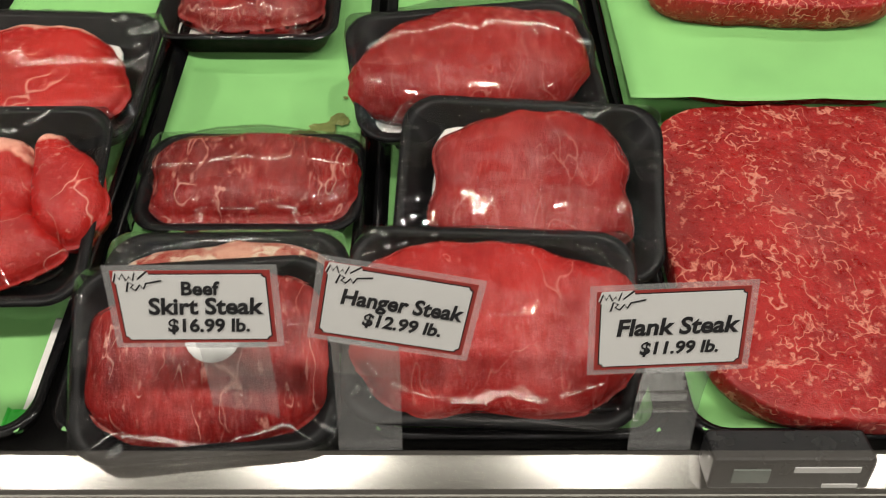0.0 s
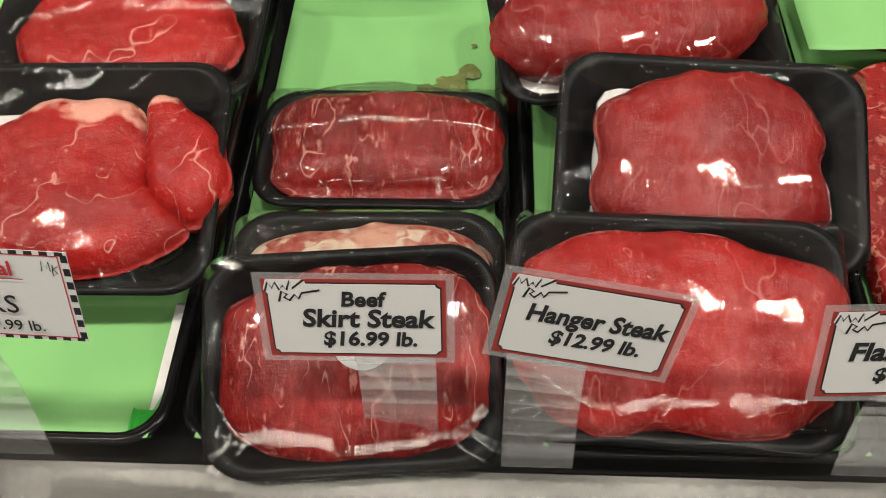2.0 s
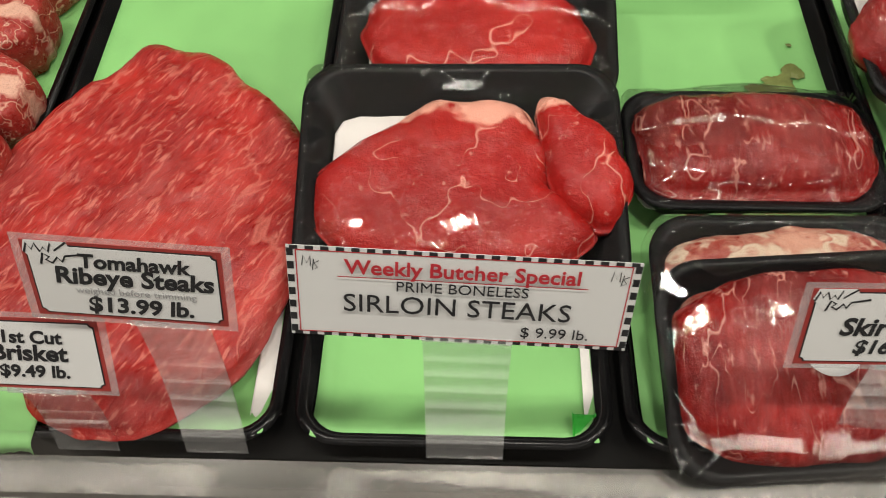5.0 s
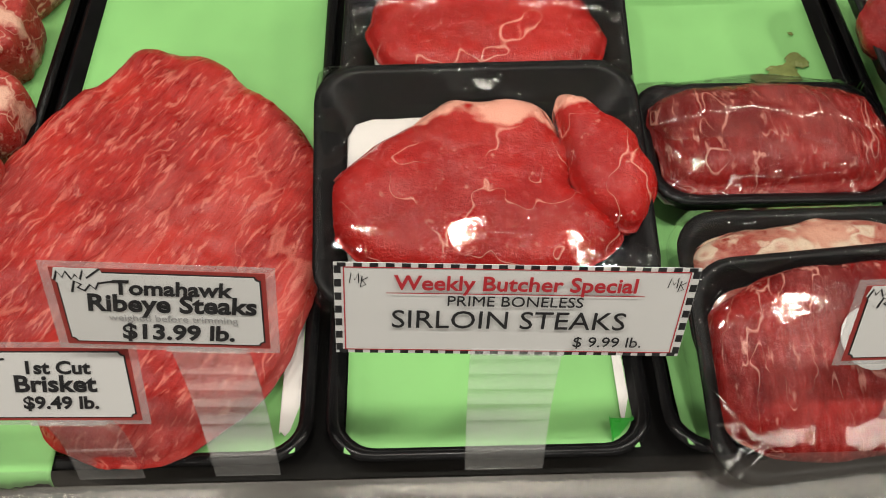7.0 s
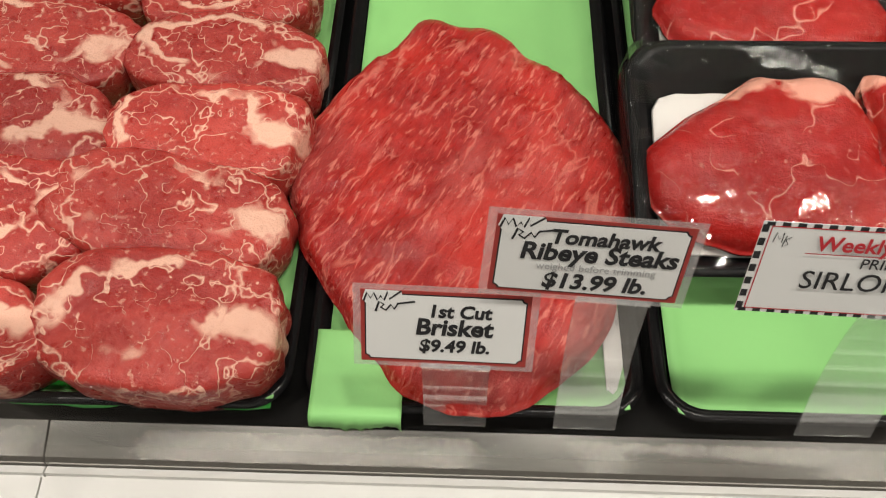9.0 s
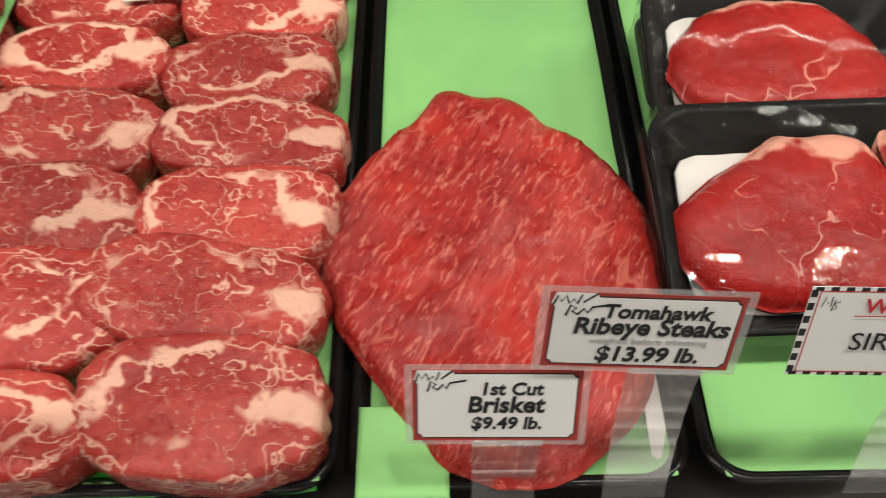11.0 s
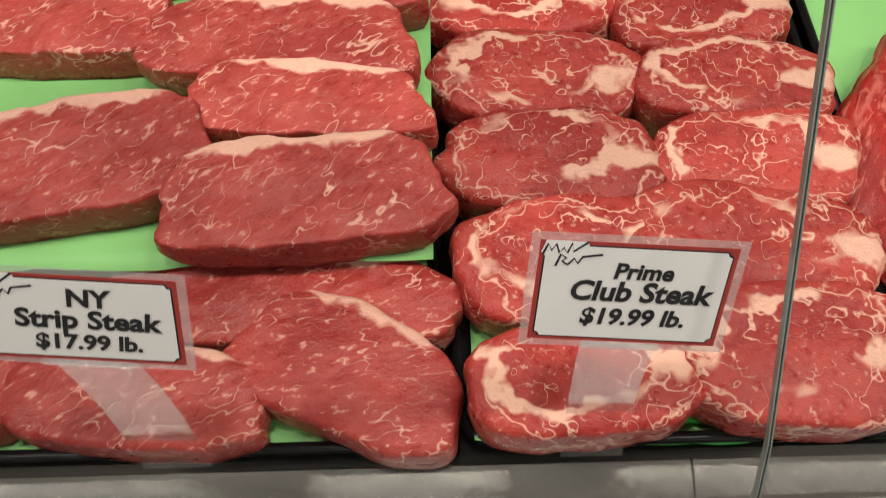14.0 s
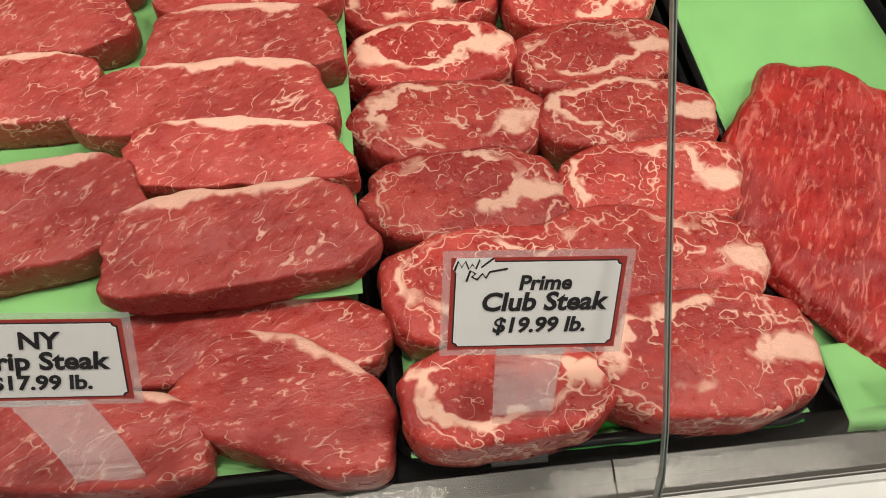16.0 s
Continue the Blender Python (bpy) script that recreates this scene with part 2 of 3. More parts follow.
def clear(name, gloss, rough, tint=(1, 1, 1), wrinkle=0.0, scale=(34, 18, 24), edge=0.5, veil=0.0):
    """Thin clear plastic or glass: see-through, with a mirror-like gloss."""
    mat = bpy.data.materials.new(name)
    mat.use_nodes = True
    nt = mat.node_tree
    nt.nodes.clear()
    out = N(nt, "OutputMaterial")
    tr = N(nt, "BsdfTransparent", Color=(*tint, 1))
    gl = N(nt, "BsdfGlossy", Roughness=rough)
    lw = N(nt, "LayerWeight", Blend=0.25)
    fac = math_(nt, "ADD", math_(nt, "MULTIPLY", lw.outputs["Fresnel"], edge), gloss, True)
    body = tr.outputs[0]
    if veil:
        df = N(nt, "BsdfDiffuse", Color=(0.8, 0.8, 0.8, 1))
        m2 = N(nt, "MixShader", Fac=veil)
        ln(nt, tr.outputs[0], m2.inputs[1])
        ln(nt, df.outputs[0], m2.inputs[2])
        body = m2.outputs[0]
    m = N(nt, "MixShader")
    ln(nt, fac, m.inputs[0])
    ln(nt, body, m.inputs[1])
    ln(nt, gl.outputs[0], m.inputs[2])
    ln(nt, m.outputs[0], out.inputs[0])
    if wrinkle:
        tc = N(nt, "TexCoord")
        oi = N(nt, "ObjectInfo")
        pos = vmath(nt, "ADD", vmath(nt, "MULTIPLY", tc.outputs["Object"], scale), vmath(nt, "MULTIPLY", oi.outputs["Random"], (31.0, 17.0, 9.0)))
        n = noise_(nt, pos, 1.0, 4, 0.6, 1.2)
        b = N(nt, "Bump", Strength=wrinkle, Distance=0.006)
        ln(nt, n.outputs[0], b.inputs["Height"])
        ln(nt, b.outputs[0], gl.inputs["Normal"])
        ln(nt, b.outputs[0], lw.inputs["Normal"])
    return mat


M_FILM = clear("cling_film", 0.035, 0.02, (0.96, 0.96, 0.96), 0.10, edge=0.45)
M_GLASS = clear("case_glass", 0.0, 0.0, (0.985, 0.99, 0.985), edge=0.3)
M_ACRYL = clear("clear_acrylic", 0.02, 0.08, (0.95, 0.96, 0.96), edge=0.2, veil=0.07)
M_LAMI = clear("laminate", 0.05, 0.1, (0.92, 0.92, 0.92), edge=0.3, veil=0.14)


# ---- mesh helpers ----
def mesh_object(name, verts, faces, mat, parent=None, label="", smooth=False):
    me = bpy.data.meshes.new(name)
    me.from_pydata(verts, [], faces)
    me.validate()
    if smooth:
        me.polygons.foreach_set("use_smooth", [True] * len(me.polygons))
    me.materials.append(mat)
    ob = new(name, me)
    if parent is not None:
        ob.parent = parent
    if label:
        tagged(ob, label)
    return ob


def box(name, lo, hi, mat, parent=None, label="", bevel=0.0):
    bm = bmesh.new()
    bmesh.ops.create_cube(bm, size=1)
    for v in bm.verts:
        v.co = Vector([(l + h) / 2 + c * (h - l) for c, l, h in zip(v.co, lo, hi)])
    if bevel:
        bmesh.ops.bevel(bm, geom=bm.edges[:], offset=bevel, segments=2, affect="EDGES", profile=0.5)
    return part(name, bm, mat, parent, label)


def part(name, bm, mat, parent=None, label=""):
    me = bpy.data.meshes.new(name)
    bmesh.ops.recalc_face_normals(bm, faces=bm.faces[:])
    bm.to_mesh(me)
    bm.free()
    me.materials.append(mat)
    ob = new(name, me)
    if parent is not None:
        ob.parent = parent
    if label:
        tagged(ob, label)
    return ob


def structure(ob, label, category):
    return tagged(ob, label, category, kind="structure")


def rounded(w, d, r, n=6):
    """Outline of a rounded rectangle, anticlockwise."""
    pts = []
    for cx, cy, a0 in ((w / 2 - r, d / 2 - r, 0), (-w / 2 + r, d / 2 - r, 90), (-w / 2 + r, -d / 2 + r, 180), (w / 2 - r, -d / 2 + r, 270)):
        for i in range(n + 1):
            a = radians(a0 + 90 * i / n)
            pts.append((cx + r * math.cos(a), cy + r * math.sin(a)))
    return pts


def rings(loops, cap_start=True, cap_end=True):
    """Verts and faces that join equal loops of points one after another."""
    n = len(loops[0])
    verts = [p for lp in loops for p in lp]
    faces = []
    for k in range(len(loops) - 1):
        for i in range(n):
            j = (i + 1) % n
            faces.append((k * n + i, k * n + j, (k + 1) * n + j, (k + 1) * n + i))
    if cap_start:
        faces.append(tuple(range(n))[::-1])
    if cap_end:
        faces.append(tuple((len(loops) - 1) * n + i for i in range(n)))
    return verts, faces


def dish(name, w, d, h, r, wall, lip, mat, parent=None, label="", flare=0.006):
    """A tray: flared wall, rolled lip and an inside floor."""
    prof = [(-flare, 0), (0, h - lip), (lip, h - lip * 0.4), (lip, h), (0.0, h + 0.001), (-wall, h), (-flare - wall, 0.0035)]
    loops = [[(x, y, z) for x, y in rounded(w + 2 * o, d + 2 * o, r + o * 0.5)] for o, z in prof]
    v, f = rings(loops)
    return mesh_object(name, v, f, mat, parent, label, True)


def slab(name, w, d, th, seed, mat, dome=0.004, power=2.6, egg=0.0, wob=0.06, rough=0.0012, parent=None, turns=80, edge=0.11, notch=0.0, radii=()):
    """A cut of meat: an uneven outline, a rounded edge and a slightly domed, lumpy top. Its origin is at the middle of its base."""
    off = Vector((seed * 3.7, seed * 1.3, seed * 0.7))

    def outline(a):
        c, s = math.cos(a), math.sin(a)
        r = (abs(c) ** power + abs(s) ** power) ** (-1 / power)
        if radii:
            q = a / (2 * math.pi) * len(radii)
            k, h = int(q) % len(radii), q - int(q)
            h = h * h * (3 - 2 * h)
            r = radii[k] * (1 - h) + radii[(k + 1) % len(radii)] * h
        r *= 1 + wob * noise.noise(Vector((c * 1.3, s * 1.3, 0)) + off) + wob * 0.5 * noise.noise(Vector((c * 4, s * 4, 2)) + off)
        if notch:
            da = (a - radians(255) + math.pi) % (2 * math.pi) - math.pi
            r *= 1 - notch * math.exp(-(da / 0.12) ** 2)
        x, y = r * c, r * s
        x *= 1 - egg * y
        return x * w / 2, y * d / 2

    rad = min(th * edge, 0.018)
    steps = [(0.0, th)]
    inset = rad / (min(w, d) / 2)
    ring_n = max(8, int(max(w, d) / 2 / 0.008))
    steps += [(f * (1 - inset), th) for f in [(k / ring_n) ** 0.8 for k in range(1, ring_n)]]
    steps += [(1 - inset, th), (1 - inset * 0.4, th - rad * 0.2), (1 - inset * 0.1, th - rad * 0.6), (1.0, th - rad * 1.2), (1.01, th * 0.5), (0.99, th * 0.22), (0.95, 0.0)]
    verts, faces = [], []
    for f, z in steps:
        for i in range(turns):
            x, y = outline(2 * math.pi * i / turns)
            x, y = x * f, y * f
            zz = z
            if z > th * 0.2:
                k = z / th
                zz += k * (dome * (1 - min(1, f) ** 2.2) + rough * 2 * noise.noise(Vector((x * 28, y * 28, 0)) + off) + rough * noise.noise(Vector((x * 90, y * 90, 5)) + off))
            if f >= 1 - inset:
                q = 0.0015 * noise.noise(Vector((x * 70, y * 70, z * 90)) + off)
                x, y = x * (1 + q / (w / 2)), y * (1 + q / (d / 2))
            verts.append((x, y, zz))
    for k in range(len(steps) - 1):
        for i in range(turns):
            j = (i + 1) % turns
            faces.append((k * turns + i, (k + 1) * turns + i, (k + 1) * turns + j, k * turns + j))
    faces.append(tuple((len(steps) - 1) * turns + i for i in range(turns))[::-1])
    return mesh_object(name, verts, faces, mat, parent, "", True)


def text(name, body, size, mat, parent, x, y, z=0.0006, align="CENTER", shear=0.0, bold=0.0, squeeze=1.0, widest=9.0):
    cu = bpy.data.curves.new(name, "FONT")
    cu.body, cu.size, cu.align_x, cu.align_y, cu.shear, cu.offset, cu.extrude = body, size, align, "CENTER", shear, bold, 0.00012
    cu.resolution_u = 3
    tmp = new(name, cu)
    bpy.context.view_layer.update()
    me = bpy.data.meshes.new_from_object(tmp.evaluated_get(bpy.context.evaluated_depsgraph_get()))
    bpy.data.objects.remove(tmp)
    bpy.data.curves.remove(cu)
    me.name = name
    width = max(v.co.x for v in me.vertices) - min(v.co.x for v in me.vertices)
    if width * squeeze > widest:
        squeeze = widest / width
    me.materials.clear()
    me.materials.append(mat)
    ob = new(name, me)
    ob.parent = parent
    ob.matrix_basis = pose(x, y, z) @ Matrix.Diagonal((squeeze, 1, 1, 1))
    return ob


def flat(name, outline, z, th, mat, parent, label=""):
    v, f = rings([[(x, y, z) for x, y in outline], [(x, y, z + th) for x, y in outline]])
    return mesh_object(name, v, f, mat, parent, label)


def stroke(name, pts, wid, z, mat, parent):
    """A pen stroke along a short run of points."""
    verts, faces = [], []
    for i, (x, y) in enumerate(pts):
        a, b = pts[max(0, i - 1)], pts[min(len(pts) - 1, i + 1)]
        t = Vector((b[0] - a[0], b[1] - a[1])).normalized()
        verts += [(x - t.y * wid / 2, y + t.x * wid / 2, z), (x + t.y * wid / 2, y - t.x * wid / 2, z)]
    for i in range(len(pts) - 1):
        faces.append((2 * i, 2 * i + 1, 2 * i + 3, 2 * i + 2))
    return mesh_object(name, verts, faces, mat, parent)


# ---- the store around ----
X0, X1 = -3.2, 3.0
structure(box("floor", (-5, -4, -0.1), (5, 3.2, 0.0), M_FLOOR), "polished tan store floor", "floor")
structure(box("ceiling", (-5, -4, 3.0), (5, 3.2, 3.1), M_CEIL), "dark painted open store ceiling", "ceiling")
structure(box("wall_south", (-5, -4.1, 0), (5, -4.0, 3.0), M_WALL), "painted store wall behind the walkway", "wall")
structure(box("wall_north", (-5, 3.2, 0), (5, 3.3, 3.0), M_WALL), "painted store wall behind the counter", "wall")
structure(box("wall_west", (-5.1, -4, 0), (-5, 3.2, 3.0), M_WALL), "painted store side wall", "wall")
structure(box("wall_east", (5.0, -4, 0), (5.1, 3.2, 3.0), M_WALL), "painted store side wall", "wall")
for x, y in CEILING_LAMPS:
    fix = tagged(new("ceiling_light"), "white recessed fluorescent ceiling light", "ceiling light", "ceiling lights")
    fix.location = (x, y, 2.94)
    for dy in (-0.16, 0.16):
        box("frame", (-0.6, dy - 0.02, 0), (0.6, dy + 0.02, 0.06), M_TUBE, fix)
    for dx in (-0.59, 0.59):
        box("frame", (dx - 0.02, -0.14, 0), (dx + 0.02, 0.14, 0.06), M_TUBE, fix)

for x, y in DOWNLIGHTS:
    fix = tagged(new("downlight"), "round white recessed ceiling downlight", "ceiling light", "ceiling downlights")
    fix.location = (x, y, 2.94)
    v, f = rings([[(r * math.cos(a * math.pi / 12), r * math.sin(a * math.pi / 12), z) for a in range(24)] for r, z in ((0.18, 0.06), (0.2, 0.0), (0.215, 0.0), (0.22, 0.06))], False, False)
    mesh_object("trim_ring", v, f, M_TUBE, fix, "", True)

# ---- the display case ----
LEDGE_B, LEDGE_F, DECK = 0.468, 0.438, 0.897
case = tagged(new("display_case"), "refrigerated meat display case with steel ledge and white rail", "display case")
box("base", (X0, 0.42, 0.12), (X1, 1.52, 0.80), M_GREY, case)
box("plinth", (X0, 0.50, 0.0), (X1, 1.48, 0.12), M_DECK, case)
box("deck", (X0, LEDGE_B + 0.002, 0.80), (X1, 1.46, DECK), M_DECK, case, "dark deck under the trays")
box("back_panel", (X0, 1.46, 0.80), (X1, 1.52, 1.72), M_CASEBACK, case)
box("canopy", (X0, 0.98, 1.66), (X1, 1.52, 1.72), M_TUBE, case)
box("lamp_housing", (X0 + 0.2, CANOPY_Y - 0.04, CANOPY_Z + 0.015), (X1 - 0.2, CANOPY_Y + 0.04, 1.66), M_TUBE, case)
for xe in (X0 - 0.03, X1):
    box("end_panel", (xe, 0.42, 0.0), (xe + 0.03, 1.52, 1.72), M_CASEBACK, case)
SEAM_X = -0.833


def profile_run(name, pts, xa, xb, mat, parent, label=""):
    """A moulding: a profile in y and z drawn out along x."""
    v, f = rings([[(xa, y, z) for y, z in pts], [(xb, y, z) for y, z in pts]])
    return mesh_object(name, v, f, mat, parent, label)


LEDGE = [(LEDGE_B, 0.80), (LEDGE_B, 0.910), (LEDGE_B - 0.002, 0.912), (LEDGE_F + 0.003, 0.9045), (LEDGE_F, 0.9015), (LEDGE_F, 0.80)]
RAIL = [(LEDGE_F - 0.001, 0.80), (LEDGE_F - 0.001, 0.896), (LEDGE_F - 0.007, 0.8985), (LEDGE_F - 0.0075, 0.894), (LEDGE_F - 0.0095, 0.894), (LEDGE_F - 0.010, 0.8985), (0.409, 0.897), (0.402, 0.893), (0.4, 0.885), (0.4, 0.80)]
LIP = [(0.399, 0.80), (0.399, 0.872), (0.388, 0.870), (0.382, 0.866), (0.382, 0.80)]
for xa, xb in ((X0, SEAM_X - 0.0008), (SEAM_X + 0.0008, X1)):
    profile_run("ledge", LEDGE, xa, xb, M_STEEL, case, "brushed steel front ledge")
    profile_run("rail", RAIL, xa, xb, M_RAIL, case, "white glass rail")
    profile_run("lip", LIP, xa, xb, M_GREY, case)
box("front_panel", (X0, 0.385, 0.15), (X1, 0.42, 0.80), M_GREY, case, "grey front panel")

GLASS_X = -0.833
GLASS_LINE = [(0.3895, 0.871), (0.3885, 0.93), (0.392, 0.99), (0.402, 1.04), (0.418, 1.075), (0.484, 1.178), (0.550, 1.281), (0.660, 1.452)]


def glass_profile(half):
    """The bent pane in section, as thick as twice the half."""
    front = [(y - half, z) for y, z in GLASS_LINE]
    back = [(y + half, z) for y, z in GLASS_LINE]
    return front + back[::-1]


for xa, xb in ((X0, -1.993), (-1.991, GLASS_X - 0.0009), (GLASS_X + 0.0009, 0.55), (0.552, 1.75), (1.752, X1)):
    pane = profile_run("front_glass", glass_profile(0.0028), xa, xb, M_GLASS, None)
    pane.visible_shadow = False
    tagged(pane, "clear bent front glass of the meat case", "glass panel", "front glass panes")
    for xe in (xa, xb):
        profile_run("pane_edge", glass_profile(0.0030), xe - 0.0004, xe + 0.0004, M_SEAM, pane, "dark polished glass edge")

# ---- trays and paper ----
TRAY_Y0, TRAY_Y1 = 0.474, 1.26
TRAYS = [(0.357, 0.79), (0.098, 0.351), (-0.149, 0.092), (-0.391, -0.155), (-0.650, -0.397), (-1.006, -0.656), (-1.455, -1.012), (-1.86, -1.461)]


def sheet(name, x0, x1, y0, y1, z, seed, mat=M_GREEN, amp=0.002, curl=0.0, label="green butcher paper sheet", droop=0.0):
    """A sheet of paper with soft waves and an uneven cut edge."""
    nx, ny = 18, 36
    off = Vector((seed * 5.1, seed * 2.3, 0))
    verts, faces = [], []
    for j in range(ny + 1):
        for i in range(nx + 1):
            u, v = i / nx, j / ny
            x = x0 + (x1 - x0) * u
            y = y0 + (y1 - y0) * v + (0.006 * noise.noise(Vector((u * 3, 0, 3)) + off) + 0.004 * noise.noise(Vector((u * 11, 0, 6)) + off) if j == 0 else 0)
            zz = z + amp * (1 + noise.noise(Vector((x * 14, y * 10, 0)) + off)) + curl * max(0, abs(u - 0.5) * 2 - 0.85) / 0.15
            zz -= droop * max(0, 1 - v * ny / 2) ** 2
            verts.append((x, y, zz))
    for j in range(ny):
        for i in range(nx):
            a = j * (nx + 1) + i
            faces.append((a, a + 1, a + nx + 2, a + nx + 1))
    ob = mesh_object(name, verts, faces, mat, None, "", True)
    sol = ob.modifiers.new("thickness", "SOLIDIFY")
    sol.thickness, sol.offset = 0.0006, 1
    return tagged(ob, label, "paper", "green paper sheets")


for i, (xa, xb) in enumerate(TRAYS):
    t = dish("display_tray", xb - xa - 0.012, TRAY_Y1 - TRAY_Y0 - 0.012, 0.026, 0.03, 0.004, 0.005, M_TRAY, flare=0.007)
    t.location = ((xa + xb) / 2, (TRAY_Y0 + TRAY_Y1) / 2, DECK)
    tagged(t, "shallow black plastic display tray lined with green paper", "tray", "display trays")
    sheet("butcher_paper", xa + 0.015, xb - 0.013, TRAY_Y0 + 0.007, TRAY_Y1 - 0.02, DECK + 0.0055, i, curl=0.008, droop=-0.012)


# ---- loose steaks ----
def put(ob, x, y, z, tilt=0.0, rot=0.0, roll=0.0):
    ob.matrix_basis = pose(x, y, z) @ pose(0, 0, 0, 0, 0, rot) @ pose(0, 0, 0, tilt, roll, 0)
    return ob


CLUB = [(-0.931, 0.915, 0.172, 0.098, -4), (-0.922, 0.810, 0.182, 0.098, -5), (-0.918, 0.714, 0.182, 0.096, -5), (-0.916, 0.620, 0.180, 0.108, 8), (-0.915, 0.514, 0.165, 0.086, 4),
        (-0.762, 0.892, 0.172, 0.094, -1), (-0.749, 0.800, 0.175, 0.090, -5), (-0.748, 0.708, 0.168, 0.096, -3), (-0.768, 0.628, 0.196, 0.100, -10), (-0.752, 0.530, 0.188, 0.108, -3),
        (-0.930, 1.015, 0.17, 0.10, 3), (-0.762, 0.985, 0.17, 0.095, -4), (-0.925, 1.11, 0.17, 0.10, 5), (-0.76, 1.08, 0.17, 0.10, 0), (-0.926, 1.20, 0.17, 0.09, -5), (-0.762, 1.175, 0.17, 0.09, 4)]
for i, (x, y, w, d, rot) in enumerate(CLUB):
    s = slab("ribeye_steak", w * 1.0, d * 1.03, 0.056, 11 + i, M_CLUB, 0.003, 2.7, 0.05 * (-1) ** i, 0.12, 0.0016)
    put(s, x, y, 0.911 + 0.007 * ((i * 7) % 5) / 4, 6 + (i * 5) % 4, rot, ((i * 3) % 5 - 2) * 1.2)
    tagged(s, "marbled boneless ribeye club steak with creamy fat", "steak", "club steaks")

STRIP_LOW = [(-1.080, 0.592, 0.165, 0.075, -5), (-1.082, 0.532, 0.185, 0.098, -26), (-1.240, 0.516, 0.200, 0.080, -5), (-1.210, 0.594, 0.165, 0.075, 2), (-1.365, 0.55, 0.12, 0.10, 70)]
for i, (x, y, w, d, rot) in enumerate(STRIP_LOW):
    s = slab("strip_steak", w, d, 0.048, 41 + i, M_STRIP, 0.003, 2.9, 0.1, 0.10, 0.0016)
    put(s, x, y, 0.909, 5, rot)
    tagged(s, "raw strip steak with a pale fat edge", "steak", "strip steaks")
for i in range(12):
    s = slab("strip_steak", 0.19, 0.085, 0.050, 61 + i, M_STRIP, 0.001, 3, 0.08, 0.05, 0.001)
    put(s, -1.12 - 0.20 * (i % 2), 0.69 + 0.095 * (i // 2), 0.9075, 0, -4)
    tagged(s, "raw strip steak lying under a green paper sheet", "steak", "strip steaks")
sheet("butcher_paper", -1.445, -1.018, 0.612, 1.24, 0.966, 31, amp=0.001, label="green paper sheet between layers of strip steaks")
STRIP_TOP = [(-1.147, 0.824, 0.235, 0.088, -5), (-1.118, 0.749, 0.205, 0.074, -6), (-1.118, 0.656, 0.212, 0.094, 4), (-1.116, 0.905, 0.19, 0.085, -3), (-1.305, 0.698, 0.222, 0.108, 9), (-1.345, 0.858, 0.19, 0.085, -2), (-1.116, 0.99, 0.19, 0.085, -3), (-1.33, 0.955, 0.19, 0.085, 3), (-1.12, 1.075, 0.19, 0.085, -5), (-1.33, 1.045, 0.19, 0.085, 2)]
for i, (x, y, w, d, rot) in enumerate(STRIP_TOP):
    s = slab("strip_steak", w, d, 0.042, 81 + i, M_STRIP, 0.002, 4.2, 0.12, 0.11, 0.0022, edge=0.06)
    put(s, x, y, 0.972, 7, rot)
    tagged(s, "thick strip steak with a white fat cap on green paper", "steak", "strip steaks")
for i in range(8):
    s = slab("beef_steak", 0.17, 0.10, 0.05, 101 + i, M_STRIP, 0.004, 2.6, 0.1, 0.1, 0.002)
    put(s, -1.555 - 0.18 * (i % 2), 0.56 + 0.13 * (i // 2), 0.911, 6, 10 * (-1) ** i)
    tagged(s, "thick raw red steak in the neighbouring tray", "steak", "neighbouring steaks")

BRISKET_EDGE = (0.98, 0.97, 0.94, 0.90, 0.88, 0.94, 0.97, 1.04, 0.93, 0.92, 0.95, 0.99, 1.0, 0.94, 0.89, 0.87, 0.88, 0.95, 1.01, 1.04, 1.04, 1.03, 1.0, 0.99)
brisket = slab("beef_brisket", 0.288, 0.400, 0.032, 7, M_BRISKET, 0.010, 2, 0, 0.035, 0.0030, turns=160, edge=0.4, radii=BRISKET_EDGE)
put(brisket, -0.536, 0.676, 0.911)
tagged(brisket, "large coarse-grained whole beef brisket on green paper", "meat")

flank = slab("flank_steak", 0.36, 0.39, 0.030, 23, M_FLANK, 0.004, 4.5, 0.0, 0.04, 0.0018, turns=128)
put(flank, 0.555, 0.676, 0.910)
tagged(flank, "broad bright red flank steak with fine marbling", "meat", "flank steaks")
flank_b = slab("flank_steak", 0.34, 0.36, 0.030, 27, M_FLANK, 0.004, 4.0, 0.0, 0.05, 0.0018, turns=96)
put(flank_b, 0.56, 1.08, 0.910)
tagged(flank_b, "flank steak partly covered by green paper", "meat", "flank steaks")
sheet("butcher_paper", 0.368, 0.780, 0.865, 1.24, 0.948, 55, amp=0.002, label="green paper sheet laid over flank steaks")
flank_c = slab("flank_steak", 0.30, 0.22, 0.034, 29, M_FLANK, 0.006, 4.0, 0.0, 0.07, 0.0018, turns=96)
put(flank_c, 0.56, 1.10, 0.953)
tagged(flank_c, "folded flank steak on a green paper sheet", "meat", "flank steaks")


